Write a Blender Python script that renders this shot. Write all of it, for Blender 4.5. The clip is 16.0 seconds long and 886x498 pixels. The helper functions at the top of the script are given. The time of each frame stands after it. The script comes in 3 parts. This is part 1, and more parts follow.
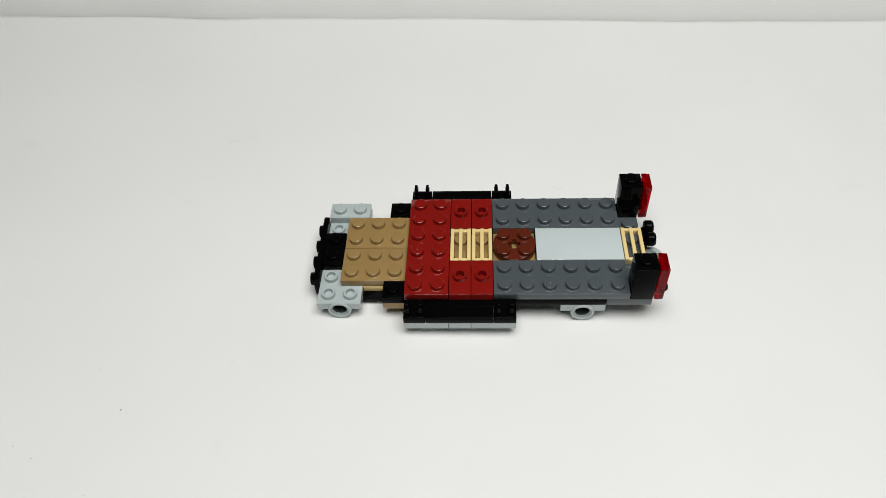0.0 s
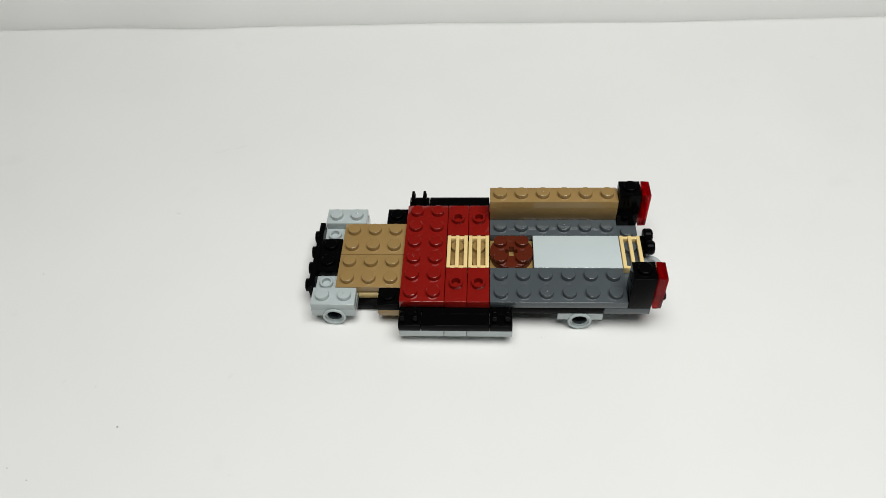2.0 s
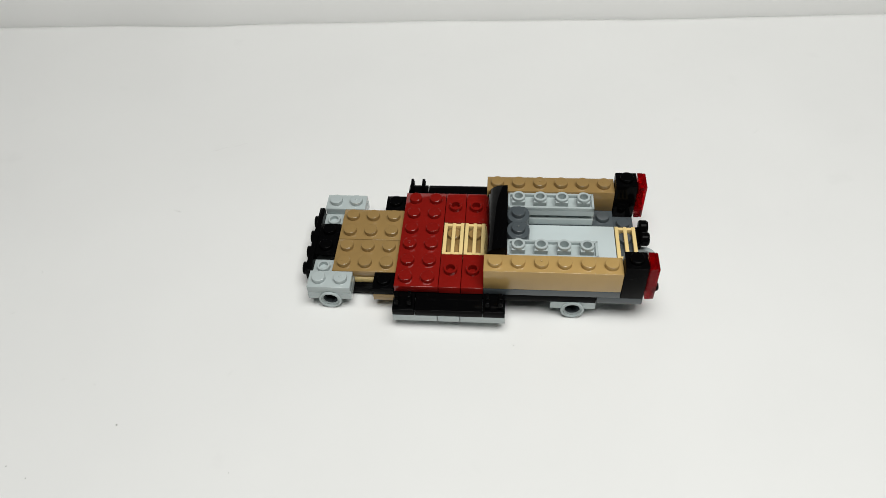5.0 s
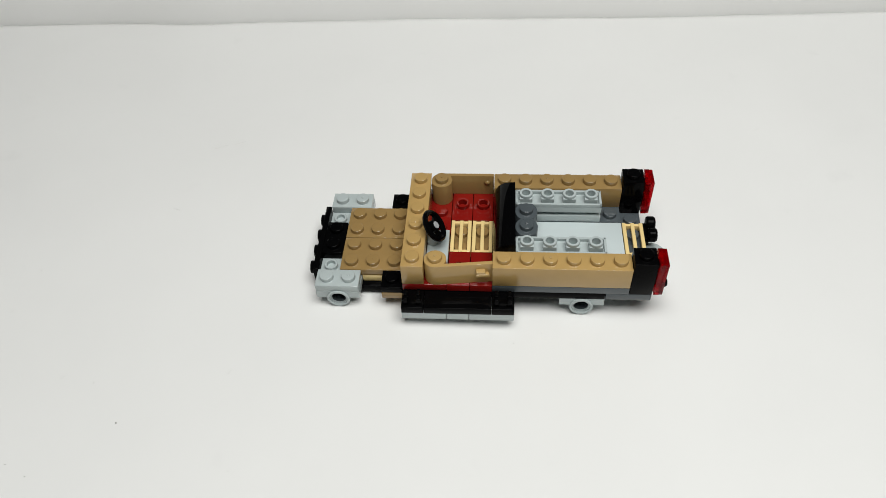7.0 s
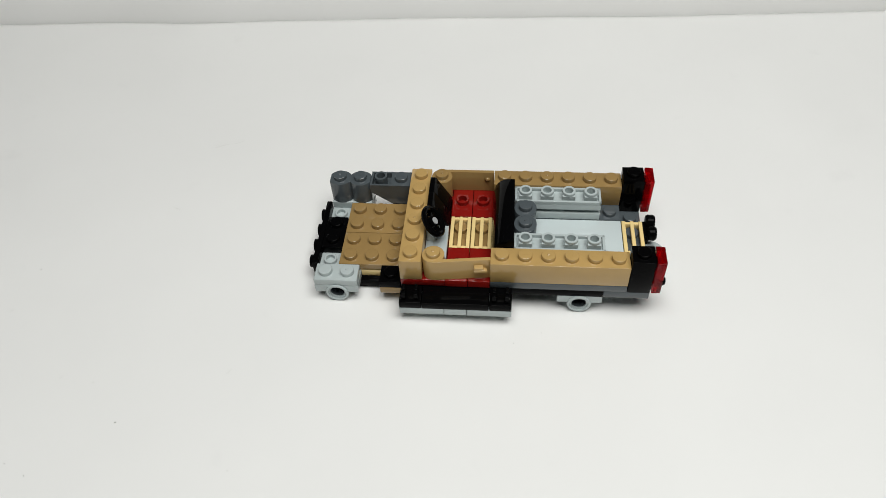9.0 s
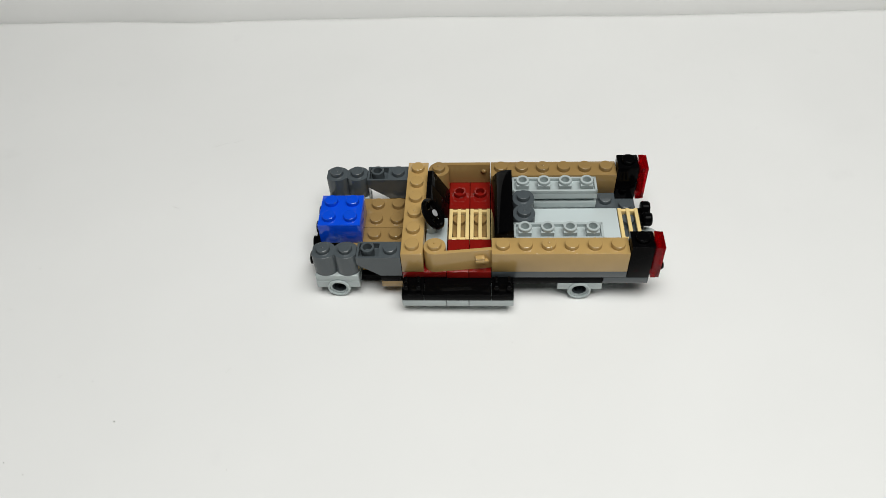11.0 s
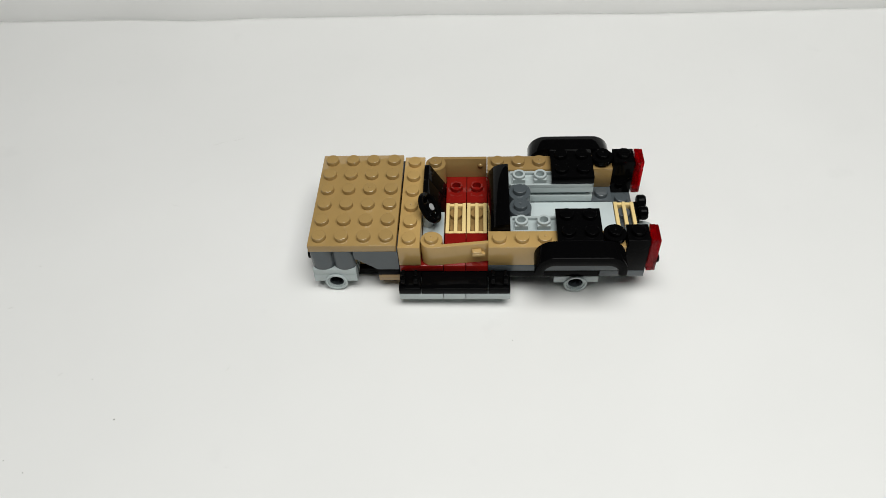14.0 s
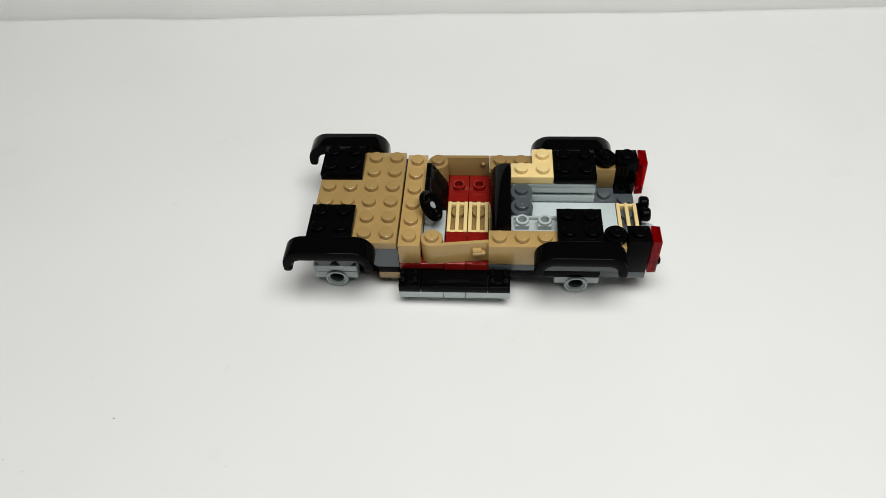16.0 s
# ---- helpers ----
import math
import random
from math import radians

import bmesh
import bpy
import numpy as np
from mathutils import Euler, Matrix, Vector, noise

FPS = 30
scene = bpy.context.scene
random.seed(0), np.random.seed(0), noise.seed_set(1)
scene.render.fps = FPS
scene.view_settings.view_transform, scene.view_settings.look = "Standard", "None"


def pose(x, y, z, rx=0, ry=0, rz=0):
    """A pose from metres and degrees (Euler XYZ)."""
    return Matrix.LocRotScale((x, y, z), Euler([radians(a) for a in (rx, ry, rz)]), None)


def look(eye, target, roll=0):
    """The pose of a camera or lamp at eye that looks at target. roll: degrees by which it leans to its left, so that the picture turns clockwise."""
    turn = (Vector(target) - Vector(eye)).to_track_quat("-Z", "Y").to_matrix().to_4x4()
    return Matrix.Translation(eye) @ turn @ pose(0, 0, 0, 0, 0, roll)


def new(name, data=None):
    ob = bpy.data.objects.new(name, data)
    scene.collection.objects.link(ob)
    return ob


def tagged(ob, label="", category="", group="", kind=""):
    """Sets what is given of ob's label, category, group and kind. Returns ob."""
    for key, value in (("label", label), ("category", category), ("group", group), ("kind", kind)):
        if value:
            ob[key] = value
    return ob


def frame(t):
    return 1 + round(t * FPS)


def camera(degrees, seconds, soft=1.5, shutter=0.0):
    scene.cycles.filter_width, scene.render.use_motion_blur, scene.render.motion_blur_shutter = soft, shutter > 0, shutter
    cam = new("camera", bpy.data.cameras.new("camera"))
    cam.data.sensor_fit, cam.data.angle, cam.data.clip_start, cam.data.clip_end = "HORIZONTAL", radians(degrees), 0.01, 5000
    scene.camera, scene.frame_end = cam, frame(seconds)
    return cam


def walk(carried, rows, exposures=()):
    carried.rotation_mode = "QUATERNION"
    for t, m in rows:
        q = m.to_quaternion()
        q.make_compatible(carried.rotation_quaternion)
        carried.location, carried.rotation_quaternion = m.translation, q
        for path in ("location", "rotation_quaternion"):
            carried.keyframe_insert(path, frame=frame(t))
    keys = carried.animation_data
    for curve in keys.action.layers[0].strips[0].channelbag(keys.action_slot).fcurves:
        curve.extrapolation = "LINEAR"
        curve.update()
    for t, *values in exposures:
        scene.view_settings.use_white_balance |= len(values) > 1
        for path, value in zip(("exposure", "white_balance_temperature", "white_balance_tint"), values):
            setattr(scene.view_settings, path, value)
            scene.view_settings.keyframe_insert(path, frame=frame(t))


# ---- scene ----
# ---------- camera: propped over a desk, nudged between the steps of the build ----------
cam = camera(61.27, 16.0, soft=0.5)

# start of each step, camera (x, y, z in mm, turn in degrees), car (shift x, y in mm, turn in degrees)
STEPS = [
    (0.000, (24.05, -163.21, 222.67, 41.505, 1.420, 1.749), (0.00, 0.00, 0.00)),
    (0.467, (24.19, -163.08, 222.72, 41.469, 1.355, 1.788), (-0.05, 0.30, -0.24)),
    (1.167, (17.87, -162.66, 220.79, 41.987, 1.381, -0.465), (-0.10, -2.41, -2.84)),
    (2.067, (17.80, -162.85, 220.71, 41.976, 1.384, -0.473), (0.00, -1.51, -2.11)),
    (2.667, (17.44, -162.56, 220.63, 41.913, 1.319, -0.544), (1.37, -0.24, -4.98)),
    (3.367, (17.39, -162.48, 220.30, 41.920, 1.290, -0.537), (1.87, -0.11, -5.05)),
    (3.967, (17.35, -162.82, 220.14, 41.929, 1.323, -0.559), (-2.47, 1.99, -4.82)),
    (4.567, (17.38, -162.80, 220.12, 41.904, 1.323, -0.578), (-1.40, 2.20, -4.70)),
    (5.167, (17.41, -162.77, 220.10, 41.878, 1.322, -0.598), (-0.40, 2.40, -4.55)),
    (5.700, (17.44, -162.74, 220.08, 41.852, 1.322, -0.617), (0.70, 2.65, -4.40)),
    (6.233, (17.46, -162.71, 220.05, 41.827, 1.322, -0.636), (1.69, 2.84, -4.31)),
    (6.967, (17.50, -162.75, 219.59, 41.816, 1.335, -0.586), (1.60, 2.53, -4.07)),
    (7.667, (17.63, -162.58, 219.39, 41.798, 1.333, -0.541), (1.53, 2.54, -3.93)),
    (8.267, (17.74, -162.40, 219.19, 41.781, 1.334, -0.503), (1.23, 3.89, -5.12)),
    (8.967, (17.95, -162.35, 219.16, 41.779, 1.368, -0.472), (1.27, 4.00, -4.99)),
    (9.600, (18.01, -162.36, 219.14, 41.758, 1.365, -0.478), (1.26, 5.60, -4.15)),
    (10.267, (18.07, -162.36, 219.11, 41.738, 1.362, -0.484), (1.25, 7.10, -3.30)),
    (10.900, (18.13, -162.37, 219.09, 41.717, 1.360, -0.491), (1.24, 8.58, -2.47)),
    (11.567, (18.02, -162.49, 218.92, 41.704, 1.394, -0.604), (1.03, 8.68, -4.07)),
    (12.067, (18.05, -162.39, 218.65, 41.703, 1.387, -0.533), (0.78, 9.07, -5.17)),
    (12.767, (18.12, -162.55, 218.82, 41.660, 1.372, -0.533), (-0.03, 10.88, -2.02)),
    (13.467, (18.21, -162.56, 218.92, 41.633, 1.376, -0.520), (0.19, 10.72, -2.18)),
    (13.967, (18.28, -162.46, 218.94, 41.597, 1.377, -0.503), (0.21, 10.79, -2.28)),
    (14.667, (18.34, -162.35, 218.81, 41.555, 1.378, -0.480), (0.10, 10.64, -1.76)),
    (15.267, (18.26, -162.28, 218.75, 41.534, 1.357, -0.478), (0.47, 11.41, -2.74)),
    (15.967, (18.26, -162.23, 218.71, 41.513, 1.352, -0.472), (0.73, 10.52, -3.57)),
]
END, TICK = 16.0, 1.0 / 30
MM = 0.001


def cam_pose(v):
    return pose(v[0] * MM, v[1] * MM, v[2] * MM, v[3], v[4], v[5])


def car_pose(v):
    """The car's pose: a small pitch, then a turn about its middle and a shift."""
    mid = Vector((0.040, 0.024, 0))
    return (Matrix.Translation(mid + Vector((v[0] * MM, v[1] * MM, 0))) @ pose(0, 0, 0, 0, 0, v[2])
            @ Matrix.Translation(-mid) @ pose(0, 0, 0, 0, -1.042, 0))


def held(poses):
    """Rows that hold each pose until one tick before the next."""
    rows = []
    for i, (t, m) in enumerate(poses):
        rows.append((t, m))
        stop = poses[i + 1][0] - TICK if i + 1 < len(poses) else END
        if stop - t > 0.5 * TICK:
            rows.append((stop, m))
    return rows


walk(cam, held([(t, cam_pose(c)) for t, c, k in STEPS]),
     exposures=((0.0, 0.0), (16.0, 0.0)))

# ---------- light: one soft panel hung over the desk in a grey room ----------
world = bpy.data.worlds.new("world")
scene.world = world
world.use_nodes = True
world.node_tree.nodes["Background"].inputs[0].default_value = (0.9, 0.95, 1.0, 1)
world.node_tree.nodes["Background"].inputs[1].default_value = 0.3

lamp_data = bpy.data.lights.new("overhead_panel_light", "AREA")
lamp_data.shape, lamp_data.size, lamp_data.size_y = "RECTANGLE", 0.62, 0.46
lamp_data.energy, lamp_data.color = 6.9, (0.98, 0.985, 0.96)
lamp = new("overhead_panel_light", lamp_data)
lamp.matrix_world = look((0.12, -0.155, 0.76), (0.12, -0.155, 0))


# ---------- materials ----------
def nodes_of(name):
    m = bpy.data.materials.new(name)
    m.use_nodes = True
    t = m.node_tree
    return m, t.nodes, t.links, t.nodes["Principled BSDF"]


def plastic(name, colour, rough=0.035, spec=0.5, vary=0.05, bump=0.012, ior=1.5):
    """Moulded toy plastic: slight unevenness of tone, fine scuffs and a faint surface ripple."""
    m, n, l, b = nodes_of(name)
    co = n.new("ShaderNodeTexCoord")
    big, fine = n.new("ShaderNodeTexNoise"), n.new("ShaderNodeTexNoise")
    big.inputs["Scale"].default_value, big.inputs["Detail"].default_value = 90.0, 3.0
    fine.inputs["Scale"].default_value, fine.inputs["Detail"].default_value = 1400.0, 4.0
    ramp = n.new("ShaderNodeMapRange")
    ramp.inputs["From Min"].default_value, ramp.inputs["From Max"].default_value = 0.3, 0.7
    ramp.inputs["To Min"].default_value, ramp.inputs["To Max"].default_value = 1.0 - vary, 1.0 + vary
    tone = n.new("ShaderNodeVectorMath")
    tone.operation = "SCALE"
    tone.inputs[0].default_value = colour
    for k in (big, fine):
        l.new(co.outputs["Object"], k.inputs["Vector"])
    l.new(big.outputs["Fac"], ramp.inputs["Value"])
    l.new(ramp.outputs[0], tone.inputs["Scale"])
    l.new(tone.outputs[0], b.inputs["Base Color"])
    r = n.new("ShaderNodeMapRange")
    r.inputs["From Min"].default_value, r.inputs["From Max"].default_value = 0.3, 0.7
    r.inputs["To Min"].default_value, r.inputs["To Max"].default_value = rough * 0.75, rough * 1.4
    l.new(fine.outputs["Fac"], r.inputs["Value"])
    l.new(r.outputs[0], b.inputs["Roughness"])
    bp = n.new("ShaderNodeBump")
    bp.inputs["Strength"].default_value, bp.inputs["Distance"].default_value = bump, 0.0004
    l.new(big.outputs["Fac"], bp.inputs["Height"])
    l.new(bp.outputs[0], b.inputs["Normal"])
    b.inputs["Specular IOR Level"].default_value = spec
    b.inputs["IOR"].default_value = ior
    return m


def paper(name, colour, stain=0.03):
    """White card: fibre grain, faint smudges."""
    m, n, l, b = nodes_of(name)
    co = n.new("ShaderNodeTexCoord")
    big, fine = n.new("ShaderNodeTexNoise"), n.new("ShaderNodeTexNoise")
    big.inputs["Scale"].default_value, big.inputs["Detail"].default_value = 14.0, 5.0
    fine.inputs["Scale"].default_value, fine.inputs["Detail"].default_value = 900.0, 6.0
    for k in (big, fine):
        l.new(co.outputs["Object"], k.inputs["Vector"])
    r = n.new("ShaderNodeMapRange")
    r.inputs["From Min"].default_value, r.inputs["From Max"].default_value = 0.3, 0.7
    r.inputs["To Min"].default_value, r.inputs["To Max"].default_value = 1.0 - stain, 1.0
    l.new(big.outputs["Fac"], r.inputs["Value"])
    tone = n.new("ShaderNodeVectorMath")
    tone.operation = "SCALE"
    tone.inputs[0].default_value = colour
    l.new(r.outputs[0], tone.inputs["Scale"])
    smudge = n.new("ShaderNodeTexNoise")
    smudge.inputs["Scale"].default_value, smudge.inputs["Detail"].default_value = 46.0, 4.0
    l.new(co.outputs["Object"], smudge.inputs["Vector"])
    worn = n.new("ShaderNodeMapRange")
    worn.inputs["From Min"].default_value, worn.inputs["From Max"].default_value = 0.66, 0.76
    worn.inputs["To Min"].default_value, worn.inputs["To Max"].default_value = 1.0, 0.975
    l.new(smudge.outputs["Fac"], worn.inputs["Value"])
    dirty = n.new("ShaderNodeVectorMath")
    dirty.operation = "SCALE"
    l.new(tone.outputs[0], dirty.inputs[0])
    l.new(worn.outputs[0], dirty.inputs["Scale"])
    l.new(dirty.outputs[0], b.inputs["Base Color"])
    bp = n.new("ShaderNodeBump")
    bp.inputs["Strength"].default_value, bp.inputs["Distance"].default_value = 0.08, 0.0002
    l.new(fine.outputs["Fac"], bp.inputs["Height"])
    l.new(bp.outputs[0], b.inputs["Normal"])
    b.inputs["Roughness"].default_value = 0.55
    b.inputs["Specular IOR Level"].default_value = 0.3
    return m


def clear_red(name):
    m, n, l, b = nodes_of(name)
    b.inputs["Base Color"].default_value = (0.56, 0.002, 0.006, 1)
    b.inputs["Roughness"].default_value = 0.06
    b.inputs["Transmission Weight"].default_value = 0.8
    b.inputs["IOR"].default_value = 1.25
    return m


RED = plastic("dark red plastic", (0.225, 0.009, 0.0065))
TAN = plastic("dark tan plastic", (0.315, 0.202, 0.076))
# TAN with the brighter light of the near side put into its colour
TAN_LIT = plastic("dark tan plastic, lit tone", (0.465, 0.303, 0.112))
# same dark tan, lightened for the hood, which stands clear of the nose's shade
HOOD = plastic("dark tan hood plastic", (0.375, 0.246, 0.092))
CREAM = plastic("light tan plastic", (0.84, 0.64, 0.29), 0.06)
GREY = plastic("light grey plastic", (0.45, 0.505, 0.503), 0.045)
PALE = plastic("pale grey tile plastic", (0.56, 0.627, 0.63), 0.04, 0.5, 0.02)
DARK = plastic("dark bluish grey plastic", (0.077, 0.091, 0.099))
BLACK = plastic("black plastic", (0.002, 0.002, 0.0022), 0.03, 0.5, 0.04, ior=1.12)
BROWN = plastic("reddish brown plastic", (0.105, 0.018, 0.008))
BLUE = plastic("bright blue plastic", (0.004, 0.075, 0.70))
SILVER = plastic("silver grey plastic", (0.45, 0.46, 0.47), 0.2)
CLEAR = clear_red("clear red plastic")
CARD = paper("white card", (0.83, 0.83, 0.815))
BACKCARD = paper("white backdrop card", (0.80, 0.80, 0.785))
PAINT = paper("grey wall paint", (0.27, 0.27, 0.265))
SPECK = paper("grey dust", (0.3, 0.3, 0.27))
FIBRE = paper("grey fibre", (0.70, 0.70, 0.68))


# ---------- mesh helpers: grid of 8 mm studs, heights in mm over the red floor plate ----------
P, BASE, SEAM = 8.0, 13.44, 0.09
FRONT = 1.2          # the nose sits a little high


def box(bm, x0, x1, y0, y1, z0, z1, bevel=0.22):
    """A block between those mm, its edges rounded."""
    r = bmesh.ops.create_cube(bm, size=1.0)
    for v in r["verts"]:
        v.co = Vector((x0 + (v.co.x + 0.5) * (x1 - x0), y0 + (v.co.y + 0.5) * (y1 - y0), z0 + (v.co.z + 0.5) * (z1 - z0)))
    if bevel:
        edges = list({e for v in r["verts"] for e in v.link_edges})
        bmesh.ops.bevel(bm, geom=edges, offset=bevel, segments=2, profile=0.5, affect="EDGES")


def lathe(bm, cx, cy, z, outline, seg=24, axis="z"):
    """Turns an outline of (radius, height) about an axis through (cx, cy, z)."""
    rings = []
    for r, h in outline:
        ring = []
        if r < 1e-6:
            ring = [bm.verts.new((0, 0, h))] * seg
        else:
            for i in range(seg):
                a = 2 * math.pi * i / seg
                ring.append(bm.verts.new((r * math.cos(a), r * math.sin(a), h)))
        rings.append(ring)
    turn = {"z": Matrix.Identity(3), "x": Matrix(((0, 0, 1), (0, 1, 0), (-1, 0, 0))),
            "-x": Matrix(((0, 0, -1), (0, 1, 0), (1, 0, 0))), "y": Matrix(((1, 0, 0), (0, 0, 1), (0, -1, 0)))}[axis]
    for v in {v for ring in rings for v in ring}:
        v.co = turn @ v.co + Vector((cx, cy, z))
    for a, b in zip(rings, rings[1:]):
        for i in range(seg):
            j = (i + 1) % seg
            f = []
            for v in (a[i], a[j], b[j], b[i]):
                if v not in f:
                    f.append(v)
            if len(f) > 2:
                bm.faces.new(f).smooth = True


STUDS, STUD_MESHES = [], {}


def stud(bm, x, y, z, hollow=False, axis="z", floor=0.1):
    """Notes a stud whose foot is at x, y, z (mm); part() sets it on the piece that is built next."""
    STUDS.append([x, y, z, hollow, axis, floor, False])


def nub(bm, x, y, z):
    """The stud at that place carries the tiny moulding point of its piece."""
    for s in STUDS:
        if abs(s[0] - x) < 0.1 and abs(s[1] - y) < 0.1:
            s[6] = True


def stud_mesh(hollow, axis, floor, gate, material):
    """One mesh for all studs of a kind: a low drum with the raised maker's mark as plain bars, or an open ring."""
    key = (hollow, axis, floor, gate, material.name)
    if key not in STUD_MESHES:
        bm = bmesh.new()
        if hollow:
            lathe(bm, 0, 0, 0, [(2.45, 0), (2.45, 1.5), (2.3, 1.7), (1.75, 1.7), (1.6, 1.55), (1.6, floor), (0, floor)], axis=axis)
        else:
            lathe(bm, 0, 0, 0, [(2.45, -0.05), (2.45, 1.46), (2.4, 1.6), (2.28, 1.68), (2.15, 1.7), (0, 1.7)], 32, axis)
            if axis == "z":
                for i in range(4):
                    box(bm, -1.5 + 0.78 * i, -0.95 + 0.78 * i, -0.42, 0.42, 1.66, 1.725, 0)
            if gate:
                lathe(bm, 0, 0, 1.68, [(0.55, 0), (0.48, 0.16), (0.3, 0.28), (0, 0.34)], 12)
        STUD_MESHES[key] = finished("stud", bm, Vector((0, 0, 0)), material)
    return STUD_MESHES[key]


def finished(name, bm, foot, material):
    """A mesh in metres from a bmesh in mm, its origin at foot, sharp at its edges."""
    bmesh.ops.recalc_face_normals(bm, faces=bm.faces)
    for e in bm.edges:
        e.smooth = len(e.link_faces) == 2 and e.calc_face_angle(0) < 0.42
    for f in bm.faces:
        f.smooth = True
    for v in bm.verts:
        v.co = (v.co - foot) * MM
    me = bpy.data.meshes.new(name)
    bm.to_mesh(me)
    bm.free()
    me.materials.append(material)
    return me


def outline_solid(bm, outer, holes, y0, y1, bevel=0.0, plane="xz"):
    """Extrudes a flat outline with holes from y0 to y1 (or, plane 'xy', from z0 to z1)."""
    put = (lambda a, b, c: (a, c, b)) if plane == "xz" else (lambda a, b, c: (a, b, c))
    edges = []
    for loop in (outer, *holes):
        vs = [bm.verts.new(put(a, b, y0)) for a, b in loop]
        edges += [bm.edges.new((vs[i], vs[(i + 1) % len(vs)])) for i in range(len(vs))]
    faces = [g for g in bmesh.ops.triangle_fill(bm, edges=edges, use_beauty=True, use_dissolve=False)["geom"] if isinstance(g, bmesh.types.BMFace)]
    got = bmesh.ops.extrude_face_region(bm, geom=faces)
    up = [g for g in got["geom"] if isinstance(g, bmesh.types.BMVert)]
    bmesh.ops.translate(bm, verts=up, vec=put(0, 0, y1 - y0))
    if bevel:
        rim = [e for e in bm.edges if len(e.link_faces) == 2 and e.calc_face_angle(0) > 0.8 and any(v in set(up) for v in e.verts)]
        bmesh.ops.bevel(bm, geom=rim, offset=bevel, segments=2, profile=0.5, affect="EDGES")


def circle(cx, cy, r, seg=28, start=0.0, stop=360.0):
    """Points of a circle, or of an arc with both its ends."""
    n = seg if stop - start >= 360 else seg + 1
    return [(cx + r * math.cos(radians(start + (stop - start) * i / seg)), cy + r * math.sin(radians(start + (stop - start) * i / seg))) for i in range(n)]


def part(name, bm, material, parent, label=""):
    """Links a bmesh, in mm of the car, as one mesh under its thing, its origin at its own foot, with the studs noted for it."""
    lo = [min(v.co[i] for v in bm.verts) for i in range(3)]
    hi = [max(v.co[i] for v in bm.verts) for i in range(3)]
    foot = Vector(((lo[0] + hi[0]) / 2, (lo[1] + hi[1]) / 2, lo[2]))
    ob = new(name, finished(name, bm, foot, material))
    place = (foot + Vector((0, 0, BASE))) * MM
    ob["foot_x"], ob["foot_y"], ob["foot_z"] = place
    ob.parent = parent
    if parent is not None and "foot_x" in parent.keys():
        place = place - Vector((parent["foot_x"], parent["foot_y"], parent["foot_z"]))
    ob.location = place
    if label:
        tagged(ob, label)
    for x, y, z, hollow, axis, floor, gate in STUDS:
        knob = new("open_stud" if hollow else "stud", stud_mesh(hollow, axis, floor, gate, material))
        knob.parent, knob.location = ob, (Vector((x, y, z)) - foot) * MM
    STUDS.clear()
    return ob


def plate(x0, x1, y0, y1, z0, z1, studs=(), gate=None):
    """A plate or brick over a patch of the stud grid."""
    bm = bmesh.new()
    box(bm, x0 * P + SEAM, x1 * P - SEAM, y0 * P + SEAM, y1 * P - SEAM, z0 + 0.02, z1)
    for x, y in studs:
        stud(bm, x * P, y * P, z1)
    if gate:
        nub(bm, gate[0] * P, gate[1] * P, z1)
    return bm


def open_plate(x0, x1, y0, y1, z0, z1, hollow):
    """A plate whose studs are open, each over a hole in its top."""
    bm = bmesh.new()
    a, b, c, d = x0 * P + SEAM, x1 * P - SEAM, y0 * P + SEAM, y1 * P - SEAM
    outline_solid(bm, [(a, c), (b, c), (b, d), (a, d)], [circle(x * P, y * P, 1.75, 20) for x, y in hollow], z0 + 0.02, z1, 0.15, plane="xy")
    for x, y in hollow:
        stud(bm, x * P, y * P, z1, True, floor=-0.7)
    return bm


def grid(x0, x1, y0, y1):
    return [(x + 0.5, y + 0.5) for x in range(x0, x1) for y in range(y0, y1)]


# ---------- the room and the desk ----------
def flat_box(name, lo, hi, material, kind_label, category):
    bm = bmesh.new()
    box(bm, lo[0] / MM, hi[0] / MM, lo[1] / MM, hi[1] / MM, lo[2] / MM, hi[2] / MM, 0)
    for v in bm.verts:
        v.co *= MM
    me = bpy.data.meshes.new(name)
    bm.to_mesh(me)
    bm.free()
    me.materials.append(material)
    return tagged(new(name, me), kind_label, category, kind="structure")


def far_edge(x):
    """The slightly wavy line at which the sheet meets the backdrop, in mm."""
    return (201.0 - 0.021 * x + 0.9 * math.exp(-((x + 175) / 30.0) ** 2) - 0.9 * math.exp(-((x + 120) / 22.0) ** 2)
            + 0.35 * math.sin(x / 34.0) + 0.2 * math.sin(x / 13.0 + 1))


